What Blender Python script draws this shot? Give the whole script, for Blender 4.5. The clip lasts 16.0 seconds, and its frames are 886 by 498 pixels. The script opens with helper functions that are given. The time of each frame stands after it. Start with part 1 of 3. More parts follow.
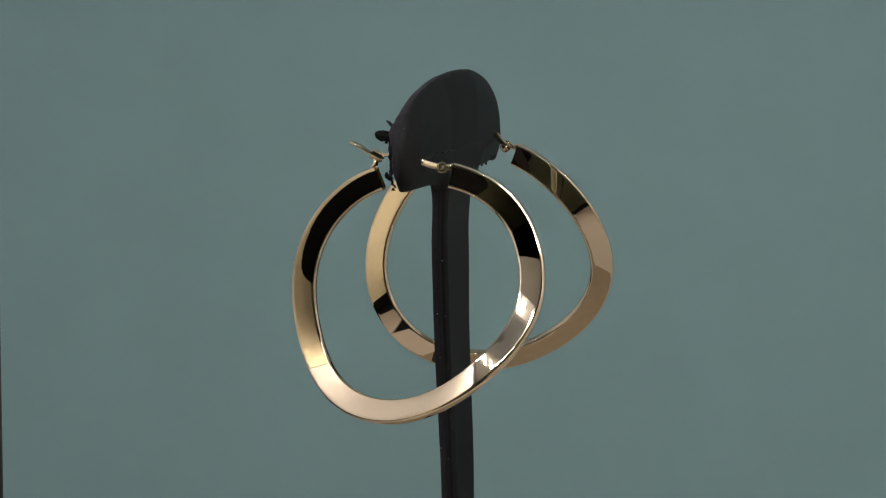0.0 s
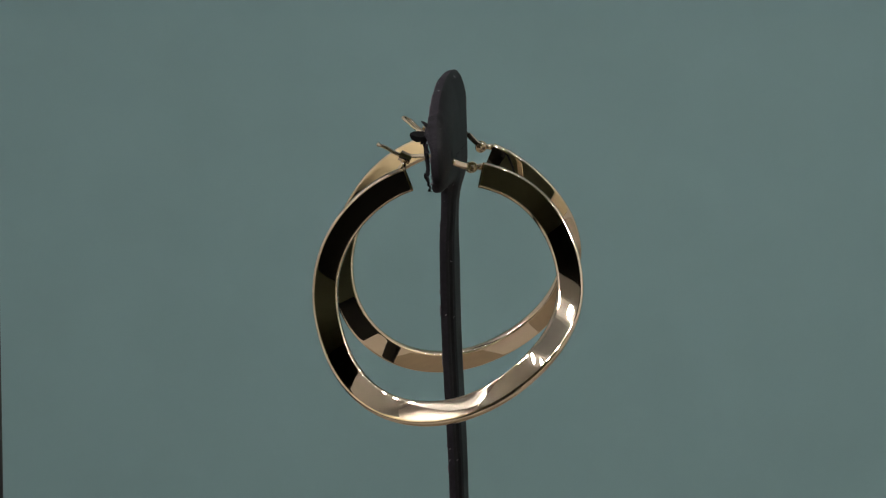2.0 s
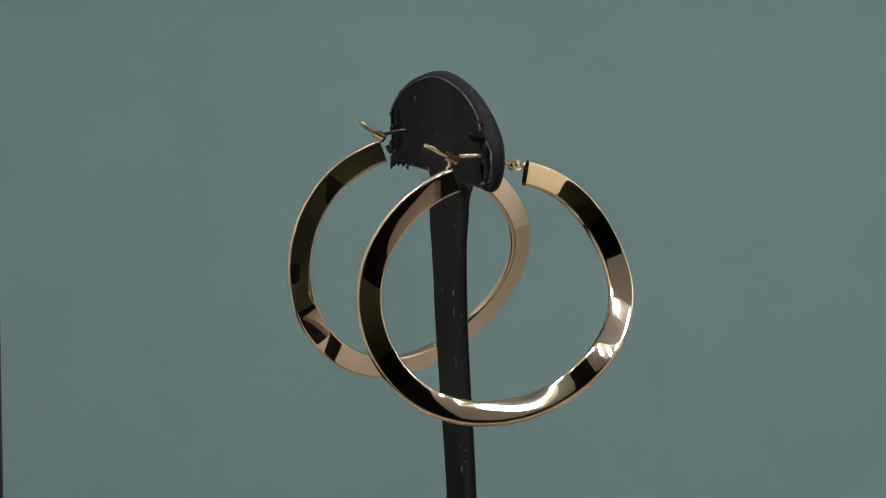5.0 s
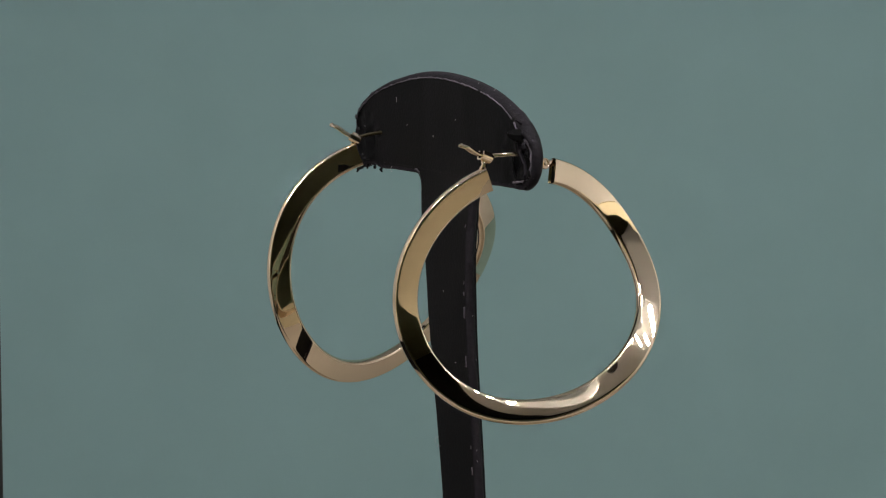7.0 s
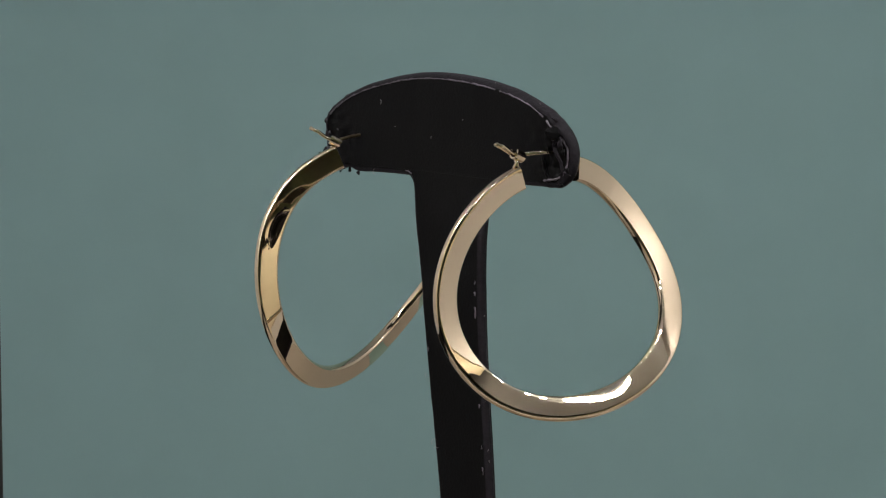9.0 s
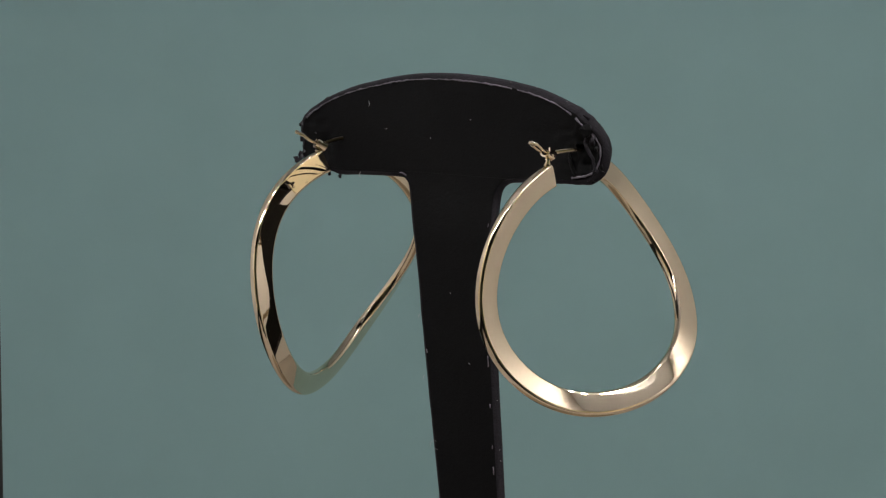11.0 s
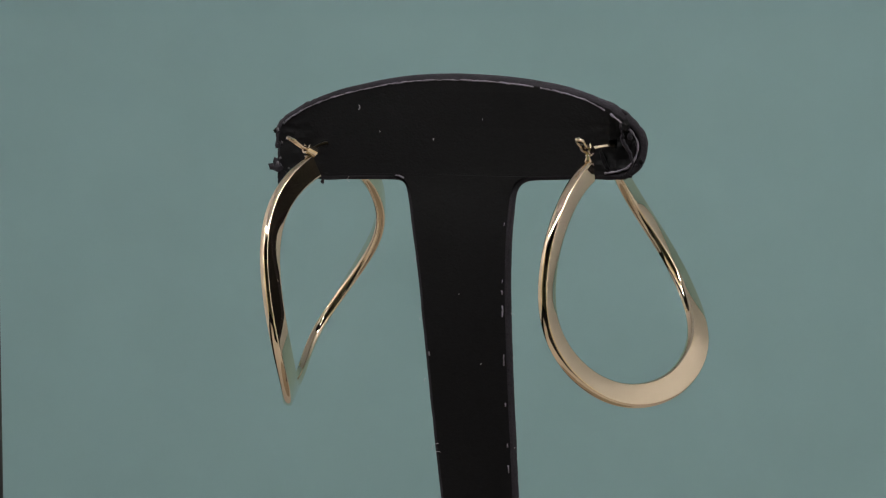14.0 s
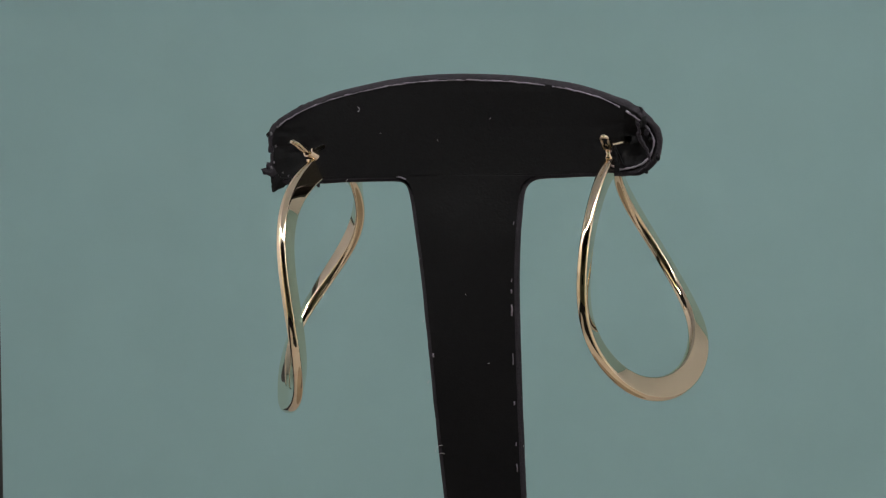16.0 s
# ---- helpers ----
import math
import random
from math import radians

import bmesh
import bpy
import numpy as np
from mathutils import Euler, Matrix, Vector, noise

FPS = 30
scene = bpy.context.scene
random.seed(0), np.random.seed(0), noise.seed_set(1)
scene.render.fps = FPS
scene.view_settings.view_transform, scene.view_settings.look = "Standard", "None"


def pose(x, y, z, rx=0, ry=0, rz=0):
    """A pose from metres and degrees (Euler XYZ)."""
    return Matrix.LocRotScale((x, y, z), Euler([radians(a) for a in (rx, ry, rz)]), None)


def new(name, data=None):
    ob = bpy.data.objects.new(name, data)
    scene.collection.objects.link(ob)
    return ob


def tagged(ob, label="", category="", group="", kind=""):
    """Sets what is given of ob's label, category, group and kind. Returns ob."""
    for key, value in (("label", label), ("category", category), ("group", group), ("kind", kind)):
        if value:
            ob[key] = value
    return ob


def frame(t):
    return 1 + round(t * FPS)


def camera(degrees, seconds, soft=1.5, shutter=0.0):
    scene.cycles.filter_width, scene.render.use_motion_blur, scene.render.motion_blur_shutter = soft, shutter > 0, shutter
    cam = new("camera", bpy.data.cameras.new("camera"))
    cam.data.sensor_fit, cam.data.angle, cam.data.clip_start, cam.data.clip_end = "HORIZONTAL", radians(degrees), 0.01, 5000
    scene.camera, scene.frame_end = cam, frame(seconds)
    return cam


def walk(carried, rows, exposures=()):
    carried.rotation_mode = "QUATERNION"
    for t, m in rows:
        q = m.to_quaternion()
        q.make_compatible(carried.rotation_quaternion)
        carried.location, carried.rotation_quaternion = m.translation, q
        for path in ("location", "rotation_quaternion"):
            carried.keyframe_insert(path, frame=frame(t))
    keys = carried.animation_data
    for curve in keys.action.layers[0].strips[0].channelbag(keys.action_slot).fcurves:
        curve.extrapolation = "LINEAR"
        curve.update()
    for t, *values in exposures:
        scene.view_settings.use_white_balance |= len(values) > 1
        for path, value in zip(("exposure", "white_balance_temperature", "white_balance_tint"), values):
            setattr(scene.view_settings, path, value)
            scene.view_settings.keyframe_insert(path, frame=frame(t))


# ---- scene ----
from mathutils.geometry import tessellate_polygon

cam = camera(15.96, 16.0, soft=1.25)
EYE = Vector((0.0, -0.45, 0.04886))
RIGHT = Vector((0.99969142, 0.0078314, -0.0235741))
UP = Vector((0.02226262, 0.13855398, 0.99010463))
FORWARD = Vector((-0.01102019, 0.99032392, -0.13833688))
CAM_POSE = Matrix((
    (RIGHT.x, UP.x, -FORWARD.x, EYE.x),
    (RIGHT.y, UP.y, -FORWARD.y, EYE.y),
    (RIGHT.z, UP.z, -FORWARD.z, EYE.z),
    (0, 0, 0, 1)))
walk(cam, [(0.0, CAM_POSE), (16.0, CAM_POSE)],
     exposures=[(0.0, 0.0), (0.5, 0.02), (1.5, 0.0), (2.0, -0.13), (3.0, -0.11), (4.0, -0.03), (6.5, 0.08), (7.2, 0.07), (8.0, -0.06), (8.6, 0.06), (9.0, 0.08),
                (11.5, 0.07), (12.0, 0.09), (12.5, 0.19), (13.0, 0.27), (14.0, 0.34), (14.5, 0.37), (15.5, 0.41), (16.0, 0.42)])

# ---- light ----
TABLE_Z = -0.120
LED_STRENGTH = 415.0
world = bpy.data.worlds.new("dim_room")
scene.world = world
world.use_nodes = True
world.node_tree.nodes["Background"].inputs[0].default_value = (0.6, 0.65, 0.7, 1)
world.node_tree.nodes["Background"].inputs[1].default_value = 0.02


# ---- materials ----
def material(name, base, rough=0.5, metal=0.0, scale=200.0, bump=0.0, bump_scale=800.0, vary=0.12, sheen=0.0, spec=0.5):
    """A principled material with two scales of tone variation and a fine relief."""
    m = bpy.data.materials.new(name)
    m.use_nodes = True
    nt = m.node_tree
    b = nt.nodes["Principled BSDF"]
    b.inputs["Roughness"].default_value = rough
    b.inputs["Metallic"].default_value = metal
    b.inputs["Specular IOR Level"].default_value = spec
    if sheen:
        b.inputs["Sheen Weight"].default_value = sheen
        b.inputs["Sheen Roughness"].default_value = 0.4
        b.inputs["Sheen Tint"].default_value = (0.75, 0.62, 0.9, 1)
    tc = nt.nodes.new("ShaderNodeTexCoord")
    n1 = nt.nodes.new("ShaderNodeTexNoise")
    n1.inputs["Scale"].default_value = scale
    n1.inputs["Detail"].default_value = 6
    n2 = nt.nodes.new("ShaderNodeTexNoise")
    n2.inputs["Scale"].default_value = scale * 0.09
    n2.inputs["Detail"].default_value = 3
    nt.links.new(tc.outputs["Object"], n1.inputs["Vector"])
    nt.links.new(tc.outputs["Object"], n2.inputs["Vector"])
    add = nt.nodes.new("ShaderNodeMath")
    add.operation = "ADD"
    nt.links.new(n1.outputs[0], add.inputs[0])
    nt.links.new(n2.outputs[0], add.inputs[1])
    ramp = nt.nodes.new("ShaderNodeMapRange")
    ramp.inputs["From Min"].default_value = 0.6
    ramp.inputs["From Max"].default_value = 1.4
    ramp.inputs["To Min"].default_value = 1 - vary
    ramp.inputs["To Max"].default_value = 1 + vary
    nt.links.new(add.outputs[0], ramp.inputs["Value"])
    mul = nt.nodes.new("ShaderNodeVectorMath")
    mul.operation = "SCALE"
    mul.inputs[0].default_value = base
    nt.links.new(ramp.outputs[0], mul.inputs["Scale"])
    nt.links.new(mul.outputs[0], b.inputs["Base Color"])
    if bump:
        n3 = nt.nodes.new("ShaderNodeTexNoise")
        n3.inputs["Scale"].default_value = bump_scale
        n3.inputs["Detail"].default_value = 4
        nt.links.new(tc.outputs["Object"], n3.inputs["Vector"])
        bp = nt.nodes.new("ShaderNodeBump")
        bp.inputs["Strength"].default_value = bump
        bp.inputs["Distance"].default_value = 0.0002
        nt.links.new(n3.outputs[0], bp.inputs["Height"])
        nt.links.new(bp.outputs[0], b.inputs["Normal"])
    return m


def glow(name, colour, strength):
    m = bpy.data.materials.new(name)
    m.use_nodes = True
    b = m.node_tree.nodes["Principled BSDF"]
    b.inputs["Base Color"].default_value = (0.8, 0.8, 0.8, 1)
    b.inputs["Emission Color"].default_value = (*colour, 1)
    b.inputs["Emission Strength"].default_value = strength
    return m


GOLD = material("polished_yellow_gold", (0.85, 0.71, 0.515), rough=0.02, metal=1.0, scale=300, vary=0.03)


def smears(m, low, high):
    """Finger smears: a few cloudy patches that are less polished, with hairline scratches."""
    nt = m.node_tree
    b = nt.nodes["Principled BSDF"]
    tc = nt.nodes.new("ShaderNodeTexCoord")
    n = nt.nodes.new("ShaderNodeTexNoise")
    n.inputs["Scale"].default_value = 130
    n.inputs["Detail"].default_value = 5
    n.inputs["Roughness"].default_value = 0.7
    nt.links.new(tc.outputs["Object"], n.inputs["Vector"])
    r = nt.nodes.new("ShaderNodeMapRange")
    r.inputs["From Min"].default_value = 0.62
    r.inputs["From Max"].default_value = 0.74
    r.inputs["To Min"].default_value = low
    r.inputs["To Max"].default_value = high
    nt.links.new(n.outputs[0], r.inputs["Value"])
    nt.links.new(r.outputs[0], b.inputs["Roughness"])
    f = nt.nodes.new("ShaderNodeTexNoise")
    f.inputs["Scale"].default_value = 260
    f.inputs["Detail"].default_value = 2
    nt.links.new(tc.outputs["Object"], f.inputs["Vector"])
    bp = nt.nodes.new("ShaderNodeBump")
    bp.inputs["Strength"].default_value = 0.02
    bp.inputs["Distance"].default_value = 0.0002
    nt.links.new(f.outputs[0], bp.inputs["Height"])
    nt.links.new(bp.outputs[0], b.inputs["Normal"])


smears(GOLD, 0.02, 0.16)
# gold with dark reflections put into its colour, for one post wire
SHADED_GOLD = material("shaded_gold", (0.06, 0.048, 0.03), rough=0.3, metal=1.0, scale=600, vary=0.2)
BLACK = material("black_leatherette", (0.0028, 0.0028, 0.0031), rough=0.6, scale=900, bump=0.25, bump_scale=2500, vary=0.25, spec=0.1)
BACK = material("soft_black_leatherette", (0.0062, 0.0062, 0.0065), rough=0.6, scale=900, bump=0.25, bump_scale=2500, vary=0.25, spec=0.15)
EDGE = material("black_velvet_edge", (0.012, 0.0102, 0.0132), rough=0.85, scale=1500, bump=0.6, bump_scale=3000, vary=0.4, sheen=0.03, spec=0.2)
SEAM = material("worn_grey_thread", (0.125, 0.11, 0.13), rough=0.9, scale=2500, bump=0.5, vary=0.6)
TEAL = material("teal_backdrop_paint", (0.194, 0.30, 0.300), rough=0.85, scale=60, bump=0.1, bump_scale=900, vary=0.05, spec=0.2)
DARK = material("dark_room_paint", (0.03, 0.03, 0.032), rough=0.9, scale=4, vary=0.1)
OLIVE = material("sage_wall_paint", (0.56, 0.61, 0.40), rough=0.9, scale=3, vary=0.25)
PALE = material("white_box_panel", (0.61, 0.59, 0.585), rough=0.8, scale=40, vary=0.04)
# warm room light on unseen white flaps, put into the base colour
WARM_LIT = material("warm_lit_flap", (0.72, 0.64, 0.47), rough=0.85, scale=60, bump=0.2, bump_scale=1500, vary=0.06)
GREIGE = material("greige_floor_panel", (0.34, 0.30, 0.27), rough=0.8, scale=30, vary=0.06)
CLOTH = material("black_table_cloth", (0.006, 0.006, 0.006), rough=0.95, scale=200, vary=0.2, spec=0.1)
PLATTER = material("brown_turntable_laminate", (0.17, 0.13, 0.09), rough=0.6, scale=120, vary=0.15)
COOL = material("cool_white_top_panel", (0.56, 0.585, 0.64), rough=0.8, scale=40, vary=0.04)
SOFT = material("pale_grey_side_panel", (0.58, 0.555, 0.565), rough=0.8, scale=40, vary=0.05)
HOUSING = material("black_lamp_housing", (0.02, 0.02, 0.02), rough=0.5, scale=50)
SCUFF = material("scuffed_leather", (0.05, 0.047, 0.052), rough=0.9, scale=1800, vary=0.5)
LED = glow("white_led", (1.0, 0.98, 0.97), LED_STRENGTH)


# ---- helpers of this scene ----
def part(name, bm, mat, parent=None, label="", smooth=True):
    me = bpy.data.meshes.new(name)
    bmesh.ops.recalc_face_normals(bm, faces=bm.faces)
    bm.to_mesh(me)
    bm.free()
    me.materials.append(mat)
    if smooth:
        me.shade_smooth()
    ob = new(name, me)
    if parent:
        ob.parent = parent
    if label:
        ob["label"] = label
    return ob


def box_bm(x0, x1, y0, y1, z0, z1):
    bm = bmesh.new()
    bmesh.ops.create_cube(bm, size=1)
    for v in bm.verts:
        v.co = Vector(((x0 + x1) / 2 + v.co.x * (x1 - x0), (y0 + y1) / 2 + v.co.y * (y1 - y0), (z0 + z1) / 2 + v.co.z * (z1 - z0)))
    return bm


def tube_bm(points, radius, sides=10, flat=1.0, bm=None, across=None):
    """A round or flattened rod through points; radius may be a list. across: the direction in which it is wide."""
    bm = bm or bmesh.new()
    pts = [Vector(p) for p in points]
    rings = []
    side = None
    for i, p in enumerate(pts):
        t = (pts[min(i + 1, len(pts) - 1)] - pts[max(i - 1, 0)]).normalized()
        ref = across if across is not None else (side if side is not None else (Vector((0, 0, 1)) if abs(t.z) < 0.9 else Vector((1, 0, 0))))
        side = (ref - t * ref.dot(t)).normalized()
        other = t.cross(side)
        r = radius[i] if isinstance(radius, (list, tuple)) else radius
        rings.append([bm.verts.new(p + side * (r * math.cos(a)) + other * (r * flat * math.sin(a)))
                      for a in (2 * math.pi * k / sides for k in range(sides))])
    for a, b in zip(rings, rings[1:]):
        for k in range(sides):
            bm.faces.new((a[k], a[(k + 1) % sides], b[(k + 1) % sides], b[k]))
    bm.faces.new(rings[0][::-1])
    bm.faces.new(rings[-1])
    return bm


def spline(y, s):
    """Natural cubic through evenly spaced knots."""
    n = len(y)
    a, r = np.zeros((n, n)), np.zeros(n)
    a[0, 0] = a[-1, -1] = 1
    for i in range(1, n - 1):
        a[i, i - 1:i + 2] = (1, 4, 1)
        r[i] = 6 * (y[i - 1] - 2 * y[i] + y[i + 1])
    m = np.linalg.solve(a, r)
    x = s * (n - 1)
    i = np.minimum(x.astype(int), n - 2)
    f = x - i
    g = 1 - f
    y = np.asarray(y)
    return g * y[i] + f * y[i + 1] + ((g ** 3 - g) * m[i] + (f ** 3 - f) * m[i + 1]) / 6


# ---- setting: a white light box with a teal backdrop, in a dark room ----
def panel(name, corners, thick, mat, label, category):
    """An upright panel between two plan points, from z0 to z1, thickened outwards."""
    (x0, y0), (x1, y1), z0, z1 = corners
    d = Vector((x1 - x0, y1 - y0, 0)).normalized()
    n = Vector((d.y, -d.x, 0)) * thick
    bm = bmesh.new()
    base = [Vector((x0, y0, 0)), Vector((x1, y1, 0)), Vector((x1, y1, 0)) + n, Vector((x0, y0, 0)) + n]
    lo = [bm.verts.new(p + Vector((0, 0, z0))) for p in base]
    hi = [bm.verts.new(p + Vector((0, 0, z1))) for p in base]
    for k in range(4):
        bm.faces.new((lo[k], lo[(k + 1) % 4], hi[(k + 1) % 4], hi[k]))
    bm.faces.new(lo[::-1])
    bm.faces.new(hi)
    return tagged(part(name, bm, mat, smooth=False), label, category, kind="structure")


TOP_Z = 0.165


def edge_x(z):
    """The backdrop hangs slightly askew: its side edge leans."""
    return (-0.0933 + 0.0258 * (z + 0.0819)) * (1 + 0.354 * (z + 0.03))


def sheet_y(z):
    """The backdrop leans back at its top."""
    return 0.150 + 0.2126 * (z + 0.03)


def askew(name, left, right, behind, thick, mat, label, category):
    """A leaning sheet between two edges (offsets from edge_x, or a fixed x)."""
    bm = bmesh.new()
    vs = []
    for back in (behind, behind + thick):
        for z in (TABLE_Z, TOP_Z):
            xs = (edge_x(z) + left, right if right > 0.1 else edge_x(z) + right)
            vs.append([bm.verts.new((x, sheet_y(z) + back, z)) for x in (xs if z == TABLE_Z else xs[::-1])])
    front, back = vs[0] + vs[1], vs[2] + vs[3]
    bm.faces.new(front)
    bm.faces.new(back[::-1])
    bridge(bm, front, back)
    return tagged(part(name, bm, mat, smooth=False), label, category, kind="structure")


def bridge(bm, a, b):
    for k in range(len(a)):
        bm.faces.new((a[k], a[(k + 1) % len(a)], b[(k + 1) % len(a)], b[k]))


askew("backdrop", 0.0, 0.197, 0.0, 0.004, TEAL, "plain teal green matte backdrop behind the stand", "backdrop")
askew("trim", -0.012, 0.002, 0.006, 0.006, HOUSING, "dark vertical strip beside the backdrop", "trim")
panel("wall_west", ((-0.107, 0.160), (-0.1793, -0.100), -0.081, TOP_Z), 0.004, SOFT, "pale grey side panel of the light box", "wall")
# unseen front flap, added to give the gold its yellowish reflections
panel("wall_west_front", ((-0.1800, -0.1025), (-0.2684, -0.420), -0.081, TOP_Z - 0.012), 0.004, WARM_LIT, "unseen white front flap beside the grey panel, tinted for warm light", "wall")
# unseen plinth, added black so the hoop's upper face reflects dark
panel("trim_1", ((-0.107, 0.160), (-0.2684, -0.420), TABLE_Z, -0.0812), 0.004, CLOTH, "unseen dark plinth added under the side panel for black reflections", "trim")
# the other side's added flap is lower, sloping to the open front for reflections
def side_sheet(name, profile, mat, label):
    """An upright sheet along plan points, each with its own top height."""
    bm = bmesh.new()
    rows = [[bm.verts.new((x + dx, y, zz)) for dx, zz in ((0, TABLE_Z), (0, z), (0.004, z), (0.004, TABLE_Z))] for x, y, z in profile]
    for a, b in zip(rows, rows[1:]):
        bridge(bm, a, b)
    bm.faces.new(rows[0])
    bm.faces.new(rows[-1][::-1])
    return tagged(part(name, bm, mat, smooth=False), label, "wall", kind="structure")


side_sheet("wall_east", ((0.1988, 0.205, TOP_Z), (0.2063, -0.120, TOP_Z)), PALE, "white side panel of the light box")
side_sheet("wall_east_front", ((0.2068, -0.1225, TOP_Z - 0.012), (0.2074, -0.138, TOP_Z - 0.012), (0.2077, -0.145, 0.105), (0.2092, -0.175, 0.035), (0.2125, -0.250, -0.052), (0.216, -0.370, -0.078)), WARM_LIT,
           "unseen white front flap sloping down, tinted for warm light")
tagged(part("ceiling", box_bm(-0.27, 0.25, -0.165, 0.21, TOP_Z + 0.001, TOP_Z + 0.006), COOL, smooth=False), "white top panel of the light box", "ceiling", kind="structure")
tagged(part("tabletop", box_bm(-0.27, 0.25, -0.13, 0.17, TABLE_Z - 0.006, TABLE_Z), GREIGE, smooth=False), "greige floor panel of the light box", "table", kind="structure")
# two unseen floor strips, added as reflectors where the hoops mirror something pale
tagged(part("tabletop_1", box_bm(0.10, 0.25, -0.38, -0.1305, TABLE_Z - 0.006, TABLE_Z), GREIGE, smooth=False), "unseen greige floor strip added beside the sloping side panel", "table", kind="structure")
tagged(part("tabletop_2", box_bm(-0.20, -0.09, -0.212, -0.1305, TABLE_Z - 0.006, TABLE_Z), GREIGE, smooth=False), "unseen greige floor strip added beside the warm-tinted flap", "table", kind="structure")
tagged(part("table", box_bm(-0.7, 0.7, -0.54, 0.5, TABLE_Z - 0.04, TABLE_Z - 0.0065), CLOTH, smooth=False), "table under the light box, covered in black cloth", "table", kind="structure")
tagged(part("floor", box_bm(-0.9, 0.9, -1.2, 0.7, -0.55, -0.50), DARK, smooth=False), "dark room floor", "floor", kind="structure")
tagged(part("ceiling_room", box_bm(-0.9, 0.9, -1.2, 0.7, 0.80, 0.85), DARK, smooth=False), "dark ceiling of the room", "ceiling", kind="structure")
for nm, c in (("wall_north", ((-0.9, 0.7), (0.9, 0.7), -0.5, 0.8)), ("wall_south", ((0.9, -1.2), (-0.9, -1.2), -0.5, 0.8)),
              ("wall_1", ((-0.9, -1.2), (-0.9, 0.7), -0.5, 0.8)), ("wall_2", ((0.9, 0.7), (0.9, -1.2), -0.5, 0.8))):
    panel(nm, c, -0.05, OLIVE, "dim sage green wall of the room", "wall")


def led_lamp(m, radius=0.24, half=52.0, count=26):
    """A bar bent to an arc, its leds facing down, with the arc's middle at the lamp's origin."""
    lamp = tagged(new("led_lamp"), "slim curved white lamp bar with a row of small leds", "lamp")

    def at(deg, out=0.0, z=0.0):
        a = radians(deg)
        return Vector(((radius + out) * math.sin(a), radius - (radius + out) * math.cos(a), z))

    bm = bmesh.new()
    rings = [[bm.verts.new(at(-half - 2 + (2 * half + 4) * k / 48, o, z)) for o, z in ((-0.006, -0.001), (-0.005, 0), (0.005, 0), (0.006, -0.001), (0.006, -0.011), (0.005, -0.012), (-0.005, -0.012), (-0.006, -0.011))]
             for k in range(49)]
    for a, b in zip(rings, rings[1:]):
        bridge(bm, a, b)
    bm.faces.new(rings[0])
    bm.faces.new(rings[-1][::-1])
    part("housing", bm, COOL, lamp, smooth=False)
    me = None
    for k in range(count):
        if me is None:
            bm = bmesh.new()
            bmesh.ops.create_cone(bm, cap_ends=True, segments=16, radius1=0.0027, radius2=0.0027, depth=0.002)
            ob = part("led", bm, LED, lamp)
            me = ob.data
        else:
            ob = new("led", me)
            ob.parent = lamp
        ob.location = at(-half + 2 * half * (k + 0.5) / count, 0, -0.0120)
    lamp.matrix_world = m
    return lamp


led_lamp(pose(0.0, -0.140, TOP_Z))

# ---- the display stand ----
FACE_X, LEAN = -0.0045976, 0.2375599
DIR_U = Vector((LEAN, 1, 0)).normalized()
DIR_N = Vector((1, -LEAN, 0)).normalized()


def ease(f):
    """0 to 1, smooth at both ends."""
    f = min(1.0, max(0.0, f))
    return f * f * (3 - 2 * f)


def stand_point(u, z, d):
    """Millimetres on the stand: along its face, up, and behind its front face; the stem is warped against the head."""
    f = ease((z + 9.0) / 6.0)
    h = min(1.0, max(0.0, (8.0 - u) / 14.0))
    bow = 0.1 + f * (0.35 - 0.5 * h - (0.75 if u > 0 else 1.35) * (u / 27.0) ** 2) - 0.35 * min(1.0, max(0.0, (z - 4.0) / 5.0)) * h
    bow -= 0.65 * ease((z + 50.0) / 28.0) * ease((-1.0 - z) / 12.0)
    bow += 0.035 * (u + 0.9) * ease((-4.0 - z) / 14.0)
    return DIR_N * (FACE_X + (d + bow) * 0.001) + DIR_U * (u * 0.001) + Vector((0, 0, z * 0.001))


HEAD = [(29.4, 3.0), (28.7, 4.4), (27.2, 5.6), (23.8, 7.5), (18.8, 9.2), (10.5, 10.9), (4.0, 11.4), (-2.5, 11.4), (-9.7, 10.9), (-17.0, 9.6), (-22.5, 7.6),
        (-25.7, 5.6), (-27.3, 3.2), (-27.5, 1.0), (-26.6, -1.2), (-25.0, -2.5), (-23.2, -3.0), (-18.4, -3.1), (-10.3, -3.4), (-8.8, -3.7), (-7.8, -4.6), (-7.4, -6.1)]
STEM_RIGHT = [(-6.7, -14.2), (-6.6, -26.4), (-6.7, -38.7), (-6.9, -49.6), (-7.2, -70.0), (-7.5, -110.0), (-7.6, -115.9), (-7.0, -116.0)]
STEM_LEFT = [(2.0, -116.0), (3.0, -115.9), (3.2, -110.0), (4.0, -70.0), (5.1, -49.7), (5.75, -43.0), (6.6, -30.6), (7.5, -18.3), (8.5, -8.5), (9.1, -5.2), (9.7, -4.1)]
HEAD_LEFT = [(10.9, -3.8), (19.1, -3.9), (22.4, -4.2), (24.5, -3.5), (26.0, -3.9), (27.0, -4.4), (28.5, -4.6), (28.7, -3.2), (29.5, -1.6), (29.1, -0.4), (29.3, 1.5)]


